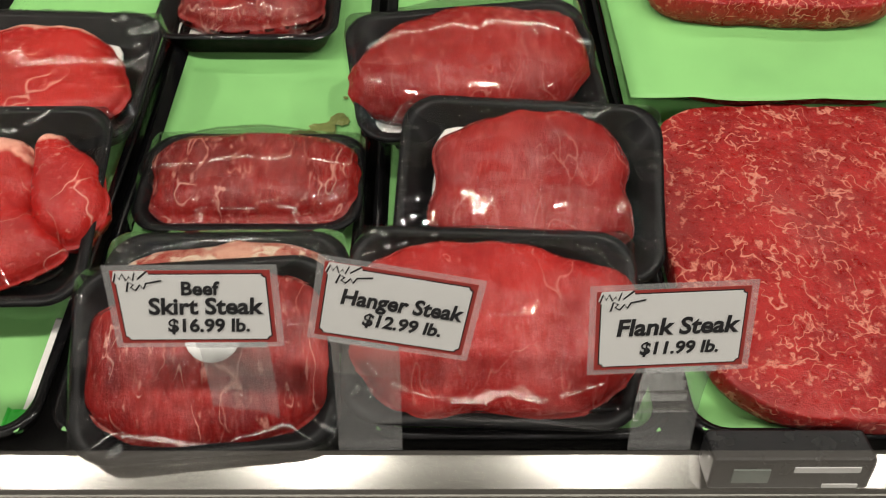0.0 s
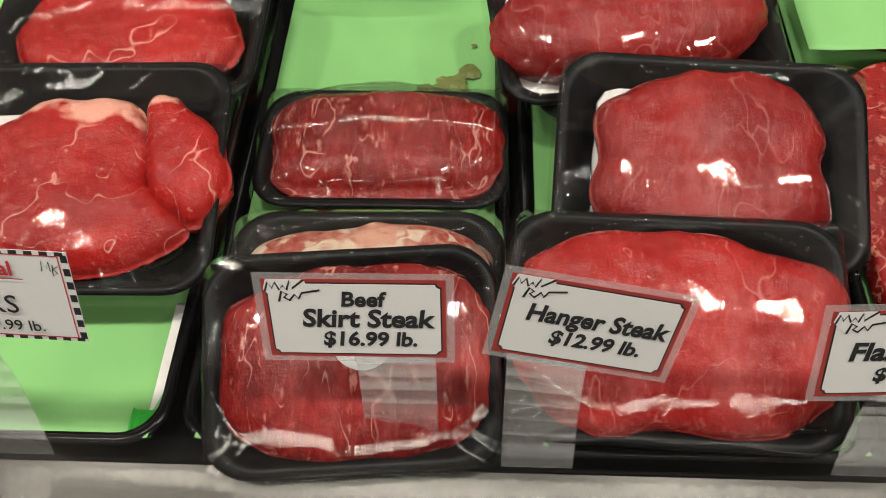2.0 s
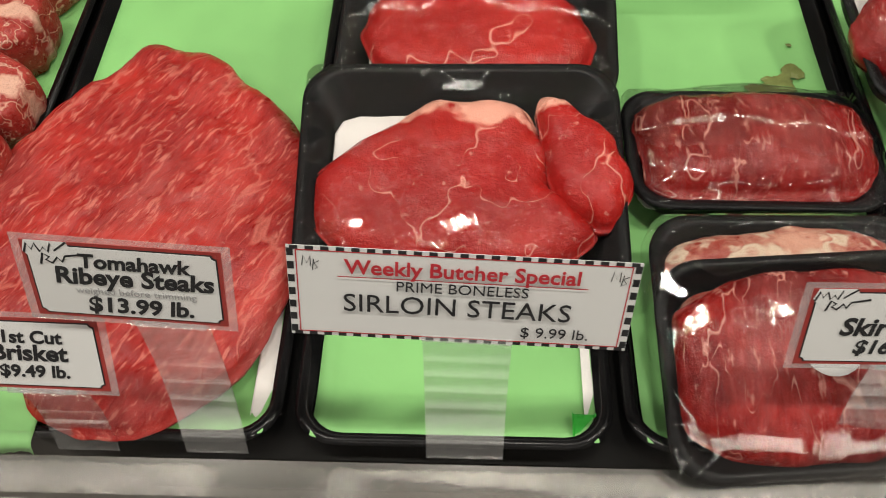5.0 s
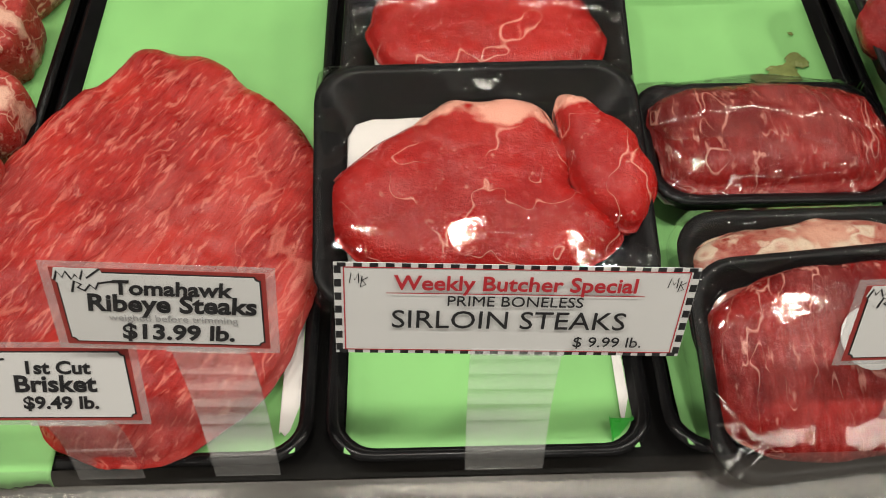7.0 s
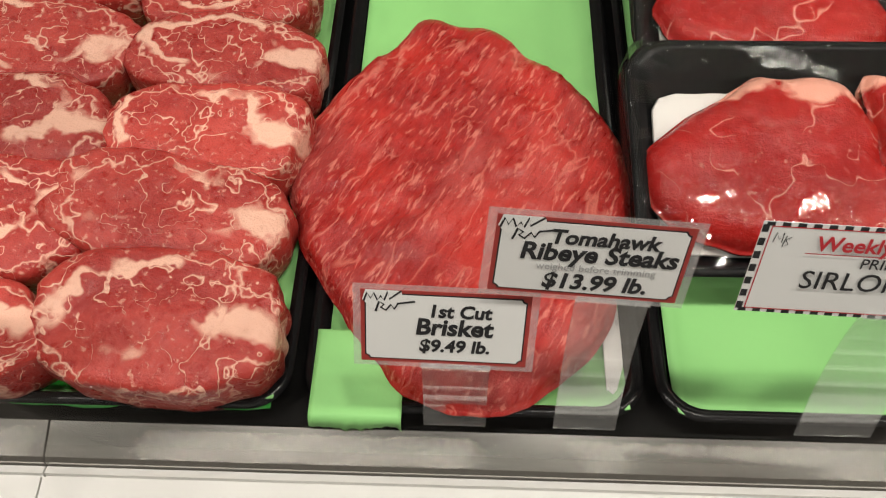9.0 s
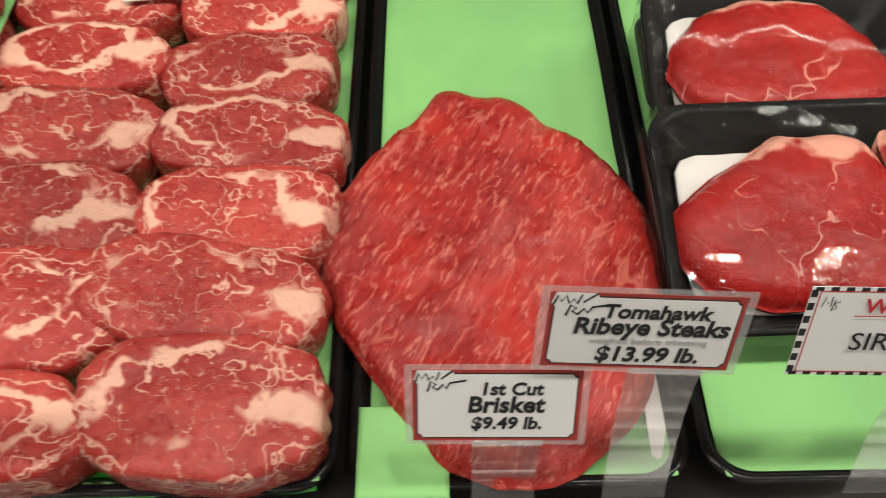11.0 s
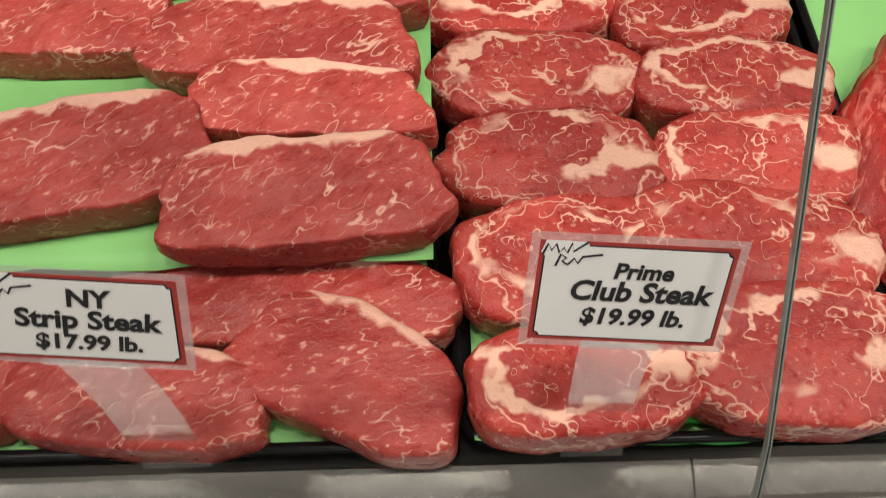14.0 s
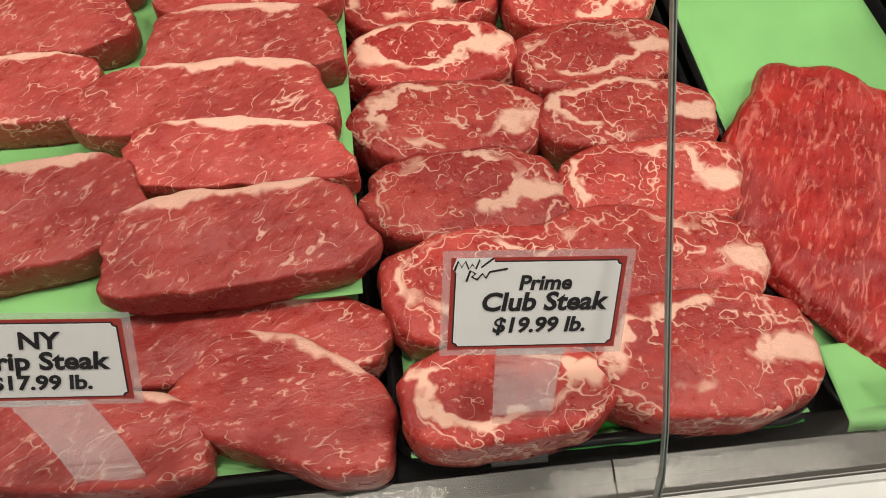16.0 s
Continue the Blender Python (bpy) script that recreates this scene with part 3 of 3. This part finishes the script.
# ---- wrapped packs ----
def pack(x, y, z, w, d, tilt, rot, mat, mw, md, mh, seed, label, roll=0.0, mx=0.0, my=0.0, power=2.4, egg=0.0, pad=True, tray_h=0.03, lean=0.0, notch=0.0, radii=()):
    """A foam tray with a piece of meat under stretched film."""
    root = tagged(new("meat_pack"), label, "meat package", "wrapped meat packs")
    root.matrix_basis = pose(x, y, z) @ pose(0, 0, 0, 0, 0, rot) @ pose(0, 0, 0, tilt, lean, 0)
    dish("foam_tray", w - 0.012, d - 0.012, tray_h, 0.032, 0.006, 0.004, M_FOAM, root, "black foam tray", 0.012)
    if pad:
        ob = slab("soaker_pad", mw * 0.86, md * 0.94, 0.003, seed + 5, M_PAD, 0.0005, 8, 0, 0.02, 0.0004, root, 48)
        ob.location = (mx - 0.01, my, 0.0045)
    cut = slab("cut", mw, md, mh * 0.75, seed, mat, mh * 0.25, power, egg, 0.09, 0.0016, root, 96, 0.6, notch, radii)
    cut.location = (mx, my, 0.0078)
    # film: a tent over the meat, tucked under the rim
    top = mh + 0.0125
    nx, ny = 48, 40
    off = Vector((seed * 1.7, seed * 0.9, 4))
    verts, faces = [], []
    rim = tray_h + 0.002
    for j in range(ny + 1):
        for i in range(nx + 1):
            u, v = 2 * i / nx - 1, 2 * j / ny - 1
            px, py = u * (w / 2 + 0.001), v * (d / 2 + 0.001)
            # rounded corners
            cxy = max(0.0, abs(px) - (w / 2 - 0.03)), max(0.0, abs(py) - (d / 2 - 0.03))
            rr = math.hypot(*cxy)
            if rr > 0.031:
                k = 0.031 / rr
                px = math.copysign(w / 2 - 0.03 + cxy[0] * k, px) if cxy[0] else px
                py = math.copysign(d / 2 - 0.03 + cxy[1] * k, py) if cxy[1] else py
            ex, ey = (px - mx) / (mw / 2 * 1.04), (py - my) / (md / 2 * 1.04)
            rm = math.sqrt(ex * ex + ey * ey)
            edge_d = max(abs(px) / (w / 2), abs(py) / (d / 2))
            dome = top - mh * 0.25 * min(1, rm) ** 2.2
            if rm > 1:
                far = min(1.0, (rm - 1) / max(0.05, (rm / max(edge_d, 0.3)) - 1 + 1e-4))
                dome = dome + (rim - dome) * min(1, far) ** 0.8
            h = dome + 0.0010 * noise.noise(Vector((px * 30, py * 30, 0)) + off)
            if rm > 1.02:
                h += 0.0028 * noise.noise(Vector((math.atan2(ey, ex) * 11, rm * 1.2, 9)) + off) * min(1, (rm - 1) * 6)
            if i in (0, nx) or j in (0, ny):
                h = rim * 0.35
            elif edge_d > 0.97:
                h = rim
            verts.append((px, py, max(h, rim * 0.35)))
    for j in range(ny):
        for i in range(nx):
            a = j * (nx + 1) + i
            faces.append((a, a + 1, a + nx + 2, a + nx + 1))
    f = mesh_object("film", verts, faces, M_FILM, root, "clear glossy cling film", True)
    f.visible_shadow = False
    return root


# sirloin packs
pack(-0.272, 0.90, 0.914, 0.215, 0.17, 0, -2, M_SIRLOIN, 0.18, 0.12, 0.035, 203, "wrapped sirloin steak on a black foam tray", pad=False)
pack(-0.272, 0.70, 0.912, 0.215, 0.17, 2, 0, M_SIRLOIN, 0.18, 0.12, 0.025, 207, "wrapped sirloin steak under another pack", pad=False)
pack(-0.258, 0.868, 0.955, 0.256, 0.185, 8, -2, M_SIRLOIN, 0.205, 0.145, 0.035, 211, "wrapped sirloin steak with white fat veins", egg=0.25)
SIRLOIN_EDGE = (0.80, 0.92, 1.08, 1.0, 0.83, 0.88, 1.06, 1.13, 1.02, 0.97, 1.12, 1.22)
top_sirloin = pack(-0.271, 0.688, 0.950, 0.266, 0.212, 14, 1, M_SIRLOIN, 0.200, 0.156, 0.034, 215, "wrapped thick sirloin steak with fat seam and pad", mx=-0.010, my=-0.006, radii=SIRLOIN_EDGE)
lobe = slab("loose_lobe", 0.070, 0.122, 0.033, 219, M_SIRLOIN, 0.006, 2.3, 0.15, 0.12, 0.0016, top_sirloin, 72, 0.5, radii=(1.0, 0.95, 0.85, 1.0, 1.15, 0.95, 0.9, 0.85, 0.9, 1.0, 1.0, 1.05))
lobe.matrix_basis = pose(0.097, 0.012, 0.0085, 0, 0, 14)
# skirt packs
pack(-0.0193, 0.749, 0.911, 0.2226, 0.1421, 0, 0, M_SKIRT, 0.204, 0.112, 0.052, 221, "wrapped rolled skirt steak in a small black tray", power=4.0, pad=True)
pack(-0.0649, 1.0709, 0.911, 0.2236, 0.1751, 0, 0, M_SKIRT, 0.18, 0.12, 0.045, 225, "wrapped dark skirt steak at the back of the tray")
pack(-0.0193, 0.5933, 0.926, 0.2142, 0.1391, 10, 1, M_BONE, 0.190, 0.12, 0.036, 229, "wrapped pale trimmed meat under another pack", power=3)
SKIRT_EDGE = (1.05, 1.12, 1.1, 0.98, 0.96, 1.08, 0.98, 1.02, 1.05, 0.98, 1.08, 1.12)
skirt_pack = pack(-0.0236, 0.539, 0.933, 0.2142, 0.1627, 24, 5, M_SKIRT, 0.196, 0.146, 0.036, 233, "wrapped beef skirt steak tipped against another pack", pad=False, radii=SKIRT_EDGE)
flat("sticker", [(0.022 * math.cos(a * 0.2618), 0.022 * math.sin(a * 0.2618)) for a in range(24)], 0.0, 0.0006, M_CARD, skirt_pack, "round white paper sticker").matrix_basis = pose(0.010, 0.012, 0.0500, 0, 0, -12)
text("sticker_lettering", "HANGER", 0.0095, M_REDINK, skirt_pack, 0.012, 0.012, 0.0509)
# hanger packs
pack(0.2266, 0.865, 0.911, 0.2267, 0.17, 0, 0, M_HANGER, 0.18, 0.12, 0.045, 241, "wrapped hanger steak under another pack", pad=False)
pack(0.2393, 0.6999, 0.911, 0.208, 0.17, 0, 0, M_HANGER, 0.18, 0.13, 0.03, 245, "wrapped hanger steak under a tilted pack", pad=False)
pack(0.2245, 0.5536, 0.911, 0.2184, 0.1339, 0, 0, M_HANGER, 0.18, 0.10, 0.026, 249, "wrapped hanger steak low in the tray", pad=False)
ROLL_EDGE = (1.05, 1.1, 1.0, 0.96, 0.95, 1.0, 1.1, 1.12, 0.98, 0.95, 0.98, 1.02)
pack(0.199, 0.8723, 0.963, 0.26, 0.17, 14, 9, M_HANGER, 0.232, 0.140, 0.060, 253, "wrapped rolled hanger steak tilted on others", radii=ROLL_EDGE)
MID_EDGE = (0.98, 1.08, 1.22, 1.0, 1.02, 1.12, 0.92, 1.08, 1.22, 1.0, 1.1, 1.15)
pack(0.2457, 0.7072, 0.957, 0.2454, 0.1813, 22, -4, M_HANGER, 0.182, 0.152, 0.040, 257, "wrapped hanger steak with white pad on black foam", radii=MID_EDGE)
FRONT_EDGE = (1.02, 1.1, 0.98, 0.98, 1.05, 1.12, 0.98, 1.08, 1.18, 1.02, 1.12, 1.15)
pack(0.2054, 0.5641, 0.94, 0.2434, 0.17, 22, -2, M_HANGER, 0.224, 0.150, 0.052, 261, "large wrapped hanger steak at the front of the tray", pad=False, radii=FRONT_EDGE)


# ---- price signs ----
def notched(w, h, r):
    """Rectangle with scooped corners."""
    pts = []
    for cx, cy, a0 in ((w / 2, h / 2, 270), (-w / 2, h / 2, 0), (-w / 2, -h / 2, 90), (w / 2, -h / 2, 180)):
        for i in range(5):
            a = radians(a0 - 90 * i / 4)
            pts.append((cx + r * math.cos(a), cy + r * math.sin(a)))
    return pts


def sign(x, y, z, w, h, roll, lines, label, yaw=0.0, lean=24.0, strip=(0.0, 0.05), checker=False, ref=0.107):
    """A laminated price card on a clear strip whose foot stands on the tray's front edge."""
    root = tagged(new("price_sign"), label, "price sign", "price signs")
    root.matrix_basis = pose(x, y, z) @ pose(0, 0, 0, 0, 0, yaw) @ pose(0, 0, 0, 90 - lean, 0, 0) @ pose(0, 0, 0, 0, 0, roll)
    rect = lambda a, b: [(a / 2, b / 2), (-a / 2, b / 2), (-a / 2, -b / 2), (a / 2, -b / 2)]
    if checker:
        flat("card", rect(w, h), 0, 0.0004, M_CARD, root, "white card")
        bw = 0.0042
        n = int(w / (2 * bw))
        step = w / n
        for k in range(n):
            for yy in (h / 2 - bw * 0.35, -h / 2 + bw * 0.35):
                xx = -w / 2 + (k + 0.5) * step
                flat("check", [(xx + step * 0.27, yy + bw * 0.33), (xx - step * 0.27, yy + bw * 0.33), (xx - step * 0.27, yy - bw * 0.33), (xx + step * 0.27, yy - bw * 0.33)], 0.0004, 0.0002, M_INK, root)
        m = int(h / (2 * bw))
        step = h / m
        for k in range(m):
            for xx in (w / 2 - bw * 0.5, -w / 2 + bw * 0.5):
                yy = -h / 2 + (k + 0.5) * step
                flat("check", [(xx + bw * 0.45, yy + step * 0.27), (xx - bw * 0.45, yy + step * 0.27), (xx - bw * 0.45, yy - step * 0.27), (xx + bw * 0.45, yy - step * 0.27)], 0.0004, 0.0002, M_INK, root)
        iw, ih = w - 0.011, h - 0.006
        for a, b, c, d in ((-iw / 2, ih / 2, iw / 2, ih / 2), (-iw / 2, -ih / 2, iw / 2, -ih / 2), (-iw / 2, -ih / 2, -iw / 2, ih / 2), (iw / 2, -ih / 2, iw / 2, ih / 2)):
            stroke("red_line", [(a, b), (c, d)], 0.0007, 0.0007, M_REDINK, root)
        for sx in (-1, 1):
            ox, oy = sx * (w / 2 - 0.0125), h / 2 - 0.011
            stroke("monogram", [(ox - 0.004, oy - 0.003), (ox - 0.003, oy + 0.004), (ox - 0.001, oy - 0.001), (ox + 0.001, oy + 0.004), (ox + 0.001, oy - 0.003)], 0.0006, 0.0007, M_INK, root)
            stroke("monogram", [(ox + 0.003, oy + 0.002), (ox + 0.002, oy - 0.006), (ox + 0.005, oy - 0.004), (ox + 0.003, oy - 0.001), (ox + 0.006, oy + 0.001)], 0.0006, 0.0007, M_INK, root)
    else:
        lam = flat("laminate", rect(w, h), 0, 0.0003, M_LAMI, root, "clear laminate margin")
        lam.visible_shadow = False
        fw, fh = w * 0.915, h * 0.88
        flat("border", rect(fw, fh), 0.0004, 0.0002, M_RED, root, "dark red border")
        flat("outline", notched(fw - 0.005, fh - 0.0045, 0.0028), 0.0007, 0.0002, M_INK, root)
        flat("card", notched(fw - 0.0067, fh - 0.0062, 0.0028), 0.0010, 0.0002, M_CARD, root, "white card face")
        # scrawled store mark in the corner, as plain strokes
        ox, oy, u = -fw / 2 + 0.002, fh / 2 - 0.003, fw / 100
        flat("mark_ground", [(ox + 22 * u, oy + 3 * u), (ox + 1 * u, oy + 3 * u), (ox - 1 * u, oy - 4 * u), (ox + 6 * u, oy - 12 * u), (ox + 24 * u, oy - 7 * u)], 0.0013, 0.0001, M_CARD, root)
        stroke("mark", [(ox + a * u, oy + b * u) for a, b in ((0, -5), (2, 1), (4, -3), (6, 1), (8, -4), (10, -1), (12, -4), (14, 2), (15, -3), (22, 3))], 0.0014, 0.0016, M_INK, root)
        stroke("mark", [(ox + a * u, oy + b * u) for a, b in ((7, -12), (9, -5), (12, -7), (10, -9), (13, -11), (16, -7), (18, -10), (20, -6), (30, -4))], 0.0014, 0.0016, M_INK, root)
    fit_k = w / ref
    for item in lines:
        body, size, dx, dy, kind = item
        size, dx, dy = size * fit_k * (1.07 if kind == "b" else 1.05), dx * fit_k, dy * fit_k
        mat = {"r": M_REDINK, "g": M_GREYINK}.get(kind, M_INK)
        bold = {"b": size * 0.03, "r": size * 0.018}.get(kind, 0.0)
        text("lettering", body, size, mat, root, dx, dy, 0.0016, bold=bold, shear=0.12 if kind == "b" else 0.0, squeeze=0.98, widest=w * 0.74)
        if kind == "r":
            stroke("underline", [(dx - 0.072, dy - size * 0.48), (dx + 0.072, dy - size * 0.48)], 0.0006, 0.0016, M_REDINK, root)
    # clear strip from the card's back down to the tray edge, in the card's own plane then bent down
    sx, sw = strip
    inv = root.matrix_basis.inverted()
    wm = root.matrix_basis
    a = wm @ Vector((sx - sw / 2, -h * 0.40, -0.001))
    b = wm @ Vector((sx + sw / 2, -h * 0.40, -0.001))
    loops = []
    foot_y, foot_z = 0.4705, 0.9125
    for k in range(9):
        f = k / 8
        yy = [p.y + (foot_y - p.y) * f + 0.006 * math.sin(math.pi * f) for p in (a, b)]
        zz = [p.z + (foot_z - p.z) * f for p in (a, b)]
        xm = (a.x + b.x) / 2
        xx = [p.x + ((xm + (sw / 2 if q else -sw / 2)) - p.x) * f for q, p in enumerate((a, b))]
        loops.append([inv @ Vector((xx[0], yy[0], zz[0])), inv @ Vector((xx[1], yy[1], zz[1])), inv @ Vector((xx[1], yy[1] + 0.0008, zz[1])), inv @ Vector((xx[0], yy[0] + 0.0008, zz[0]))])
    v, f = rings(loops)
    st = mesh_object("clear_strip", v, f, M_ACRYL, root, "clear plastic sign holder strip")
    st.visible_shadow = False
    clipb = flat("clip", [(sx + sw / 2, -h * 0.44), (sx - sw / 2, -h * 0.44), (sx - sw / 2, -h * 0.50), (sx + sw / 2, -h * 0.50)], 0.0005, 0.0012, M_LAMI, root)
    clipb.visible_shadow = False
    return root


sign(-0.0077, 0.503, 1.0535, 0.1185, 0.0664, 0.5, [("Beef", 0.0125, 0.004, 0.0135, "b"), ("Skirt Steak", 0.0155, 0.006, 0.0005, "b"), ("$16.99 lb.", 0.0125, 0.007, -0.0135, "b")], "laminated beef skirt steak price card on clear holder", strip=(0.022, 0.05), lean=20)
sign(0.1312, 0.501, 1.0535, 0.1154, 0.069, -10.5, [("Hanger Steak", 0.0150, 0.003, 0.004, "b"), ("$12.99 lb.", 0.0125, 0.006, -0.011, "b")], "laminated hanger steak price card on clear holder", strip=(-0.018, 0.05), lean=18)
sign(0.3252, 0.496, 1.0385, 0.1164, 0.0747, 3, [("Flank Steak", 0.0165, 0.003, 0.002, "b"), ("$11.99 lb.", 0.0125, 0.006, -0.0145, "b")], "laminated flank steak price card on clear holder", strip=(0.01, 0.05), lean=20)
sign(-0.461, 0.5, 1.091, 0.123, 0.0645, -4, [("Tomahawk", 0.0115, 0.005, 0.0135, "b"), ("Ribeye Steaks", 0.0140, 0.004, 0.0035, "b"), ("weighed before trimming", 0.0058, 0.004, -0.0055, "g"), ("$13.99 lb.", 0.0130, 0.005, -0.0150, "b")], "laminated tomahawk ribeye price card on clear holder", strip=(0.02, 0.045), lean=16)
sign(-0.544, 0.486, 1.03, 0.115, 0.063, -1.5, [("1st Cut", 0.0115, 0.008, 0.0125, "b"), ("Brisket", 0.0150, 0.005, 0.001, "b"), ("$9.49 lb.", 0.0115, 0.006, -0.0125, "b")], "laminated first cut brisket price card on clear holder", strip=(0.008, 0.045), lean=24)
sign(-0.268, 0.5, 1.081, 0.201, 0.0665, -2.6, [("Weekly Butcher Special", 0.0125, 0.0, 0.0185, "r"), ("PRIME BONELESS", 0.0092, 0.0, 0.007, "n"), ("SIRLOIN STEAKS", 0.0165, -0.002, -0.006, "n"), ("$ 9.99 lb.", 0.0098, 0.052, -0.0205, "n")], "weekly special sirloin steaks card with checkered border", yaw=0, strip=(0.005, 0.055), checker=True, ref=0.185, lean=18)
sign(-0.903, 0.493, 1.11, 0.119, 0.0765, -5.6, [("Prime", 0.0120, 0.004, 0.0140, "b"), ("Club Steak", 0.0155, 0.004, 0.0015, "b"), ("$19.99 lb.", 0.0130, 0.003, -0.0140, "b")], "laminated prime club steak price card on clear holder", strip=(0.0, 0.045), lean=24)
sign(-1.208, 0.482, 1.121, 0.122, 0.07, -6.5, [("NY", 0.0140, 0.006, 0.0135, "b"), ("Strip Steak", 0.0150, 0.004, 0.0, "b"), ("$17.99 lb.", 0.0125, 0.003, -0.0145, "b")], "laminated strip steak price card on clear holder", strip=(0.0, 0.05), lean=20)

# ---- small things ----
scale_box = tagged(new("temperature_display"), "small black digital display unit on the steel ledge", "display unit")
scale_box.matrix_basis = pose(0.430, 0.452, 0.9085, -12, 0, 0)
box("body", (-0.062, -0.016, 0.0), (0.062, 0.016, 0.034), M_DEVICE, scale_box, "", 0.003)
box("window", (-0.046, -0.0175, 0.010), (-0.018, -0.016, 0.024), M_SEAM, scale_box, "dark display window")
box("lettering_bar", (0.0, -0.0172, 0.021), (0.05, -0.016, 0.0265), M_CARD, scale_box, "white lettering bar")
box("lettering_bar", (0.025, -0.0172, 0.004), (0.052, -0.016, 0.0075), M_CARD, scale_box)

# dried juice on the green paper
for k, (x, y, r) in enumerate(((0.036, 0.864, 0.018), (0.052, 0.882, 0.011), (0.014, 0.856, 0.010), (0.058, 0.920, 0.003))):
    st = slab("juice_stain", r * 2, r * 1.6, 0.0006, 300 + k, M_STAIN, 0.0002, 2, 0, 0.5, 0.0001, None, 40)
    put(st, x, y, 0.9075)
    tagged(st, "brownish dried meat juice stain on green paper", "stain", "juice stains")

# folded paper at the front of the trays
sheet("butcher_paper", -0.985, -0.672, 0.479, 0.56, 0.9105, 71, mat=M_FOLD, amp=0.0015, curl=0.003, label="folded green paper edge under club steaks")
sheet("butcher_paper", -0.642, -0.575, 0.466, 0.54, 0.924, 73, amp=0.0015, droop=0.010, label="green paper flap over the tray edge")
sheet("pad_paper", -0.424, -0.401, 0.50, 0.62, 0.9115, 77, mat=M_PAD, amp=0.001, label="white pad edge beside the brisket")

sheet("paper_flap", -0.186, -0.168, 0.484, 0.506, 0.9125, 79, mat=M_FOLD, amp=0.003, curl=0.004, label="torn dark green paper corner in a tray")
sheet("pad_paper", -0.176, -0.166, 0.50, 0.60, 0.9115, 83, mat=M_PAD, amp=0.001, label="white pad edge beside the green paper")

# small white card with three grey bars at the back of the club tray
back_card = tagged(new("barred_card"), "small white card with grey bars over the club steaks", "label")
back_card.matrix_basis = pose(-0.868, 1.005, 0.9765, 8, 0, 4)
box("card", (-0.034, -0.022, 0), (0.034, 0.022, 0.0006), M_CARD, back_card)
for dy in (0.010, 0.0, -0.010):
    box("lettering_bar", (-0.026, dy - 0.0012, 0.0006), (0.018, dy + 0.0012, 0.0009), M_GREYINK, back_card)

# faded printed label on the white rail
rail_label = tagged(new("rail_label"), "faded printed label on the white rail", "label")
rail_label.location = (-0.937, 0.4235, 0.8985)
for k, (wd, dy) in enumerate(((0.022, 0.008), (0.030, 0.004), (0.058, 0.0), (0.052, -0.004))):
    box("lettering_bar", (-0.03, dy - 0.0008, 0), (-0.03 + wd, dy + 0.0008, 0.0004), M_GREYINK, rail_label)
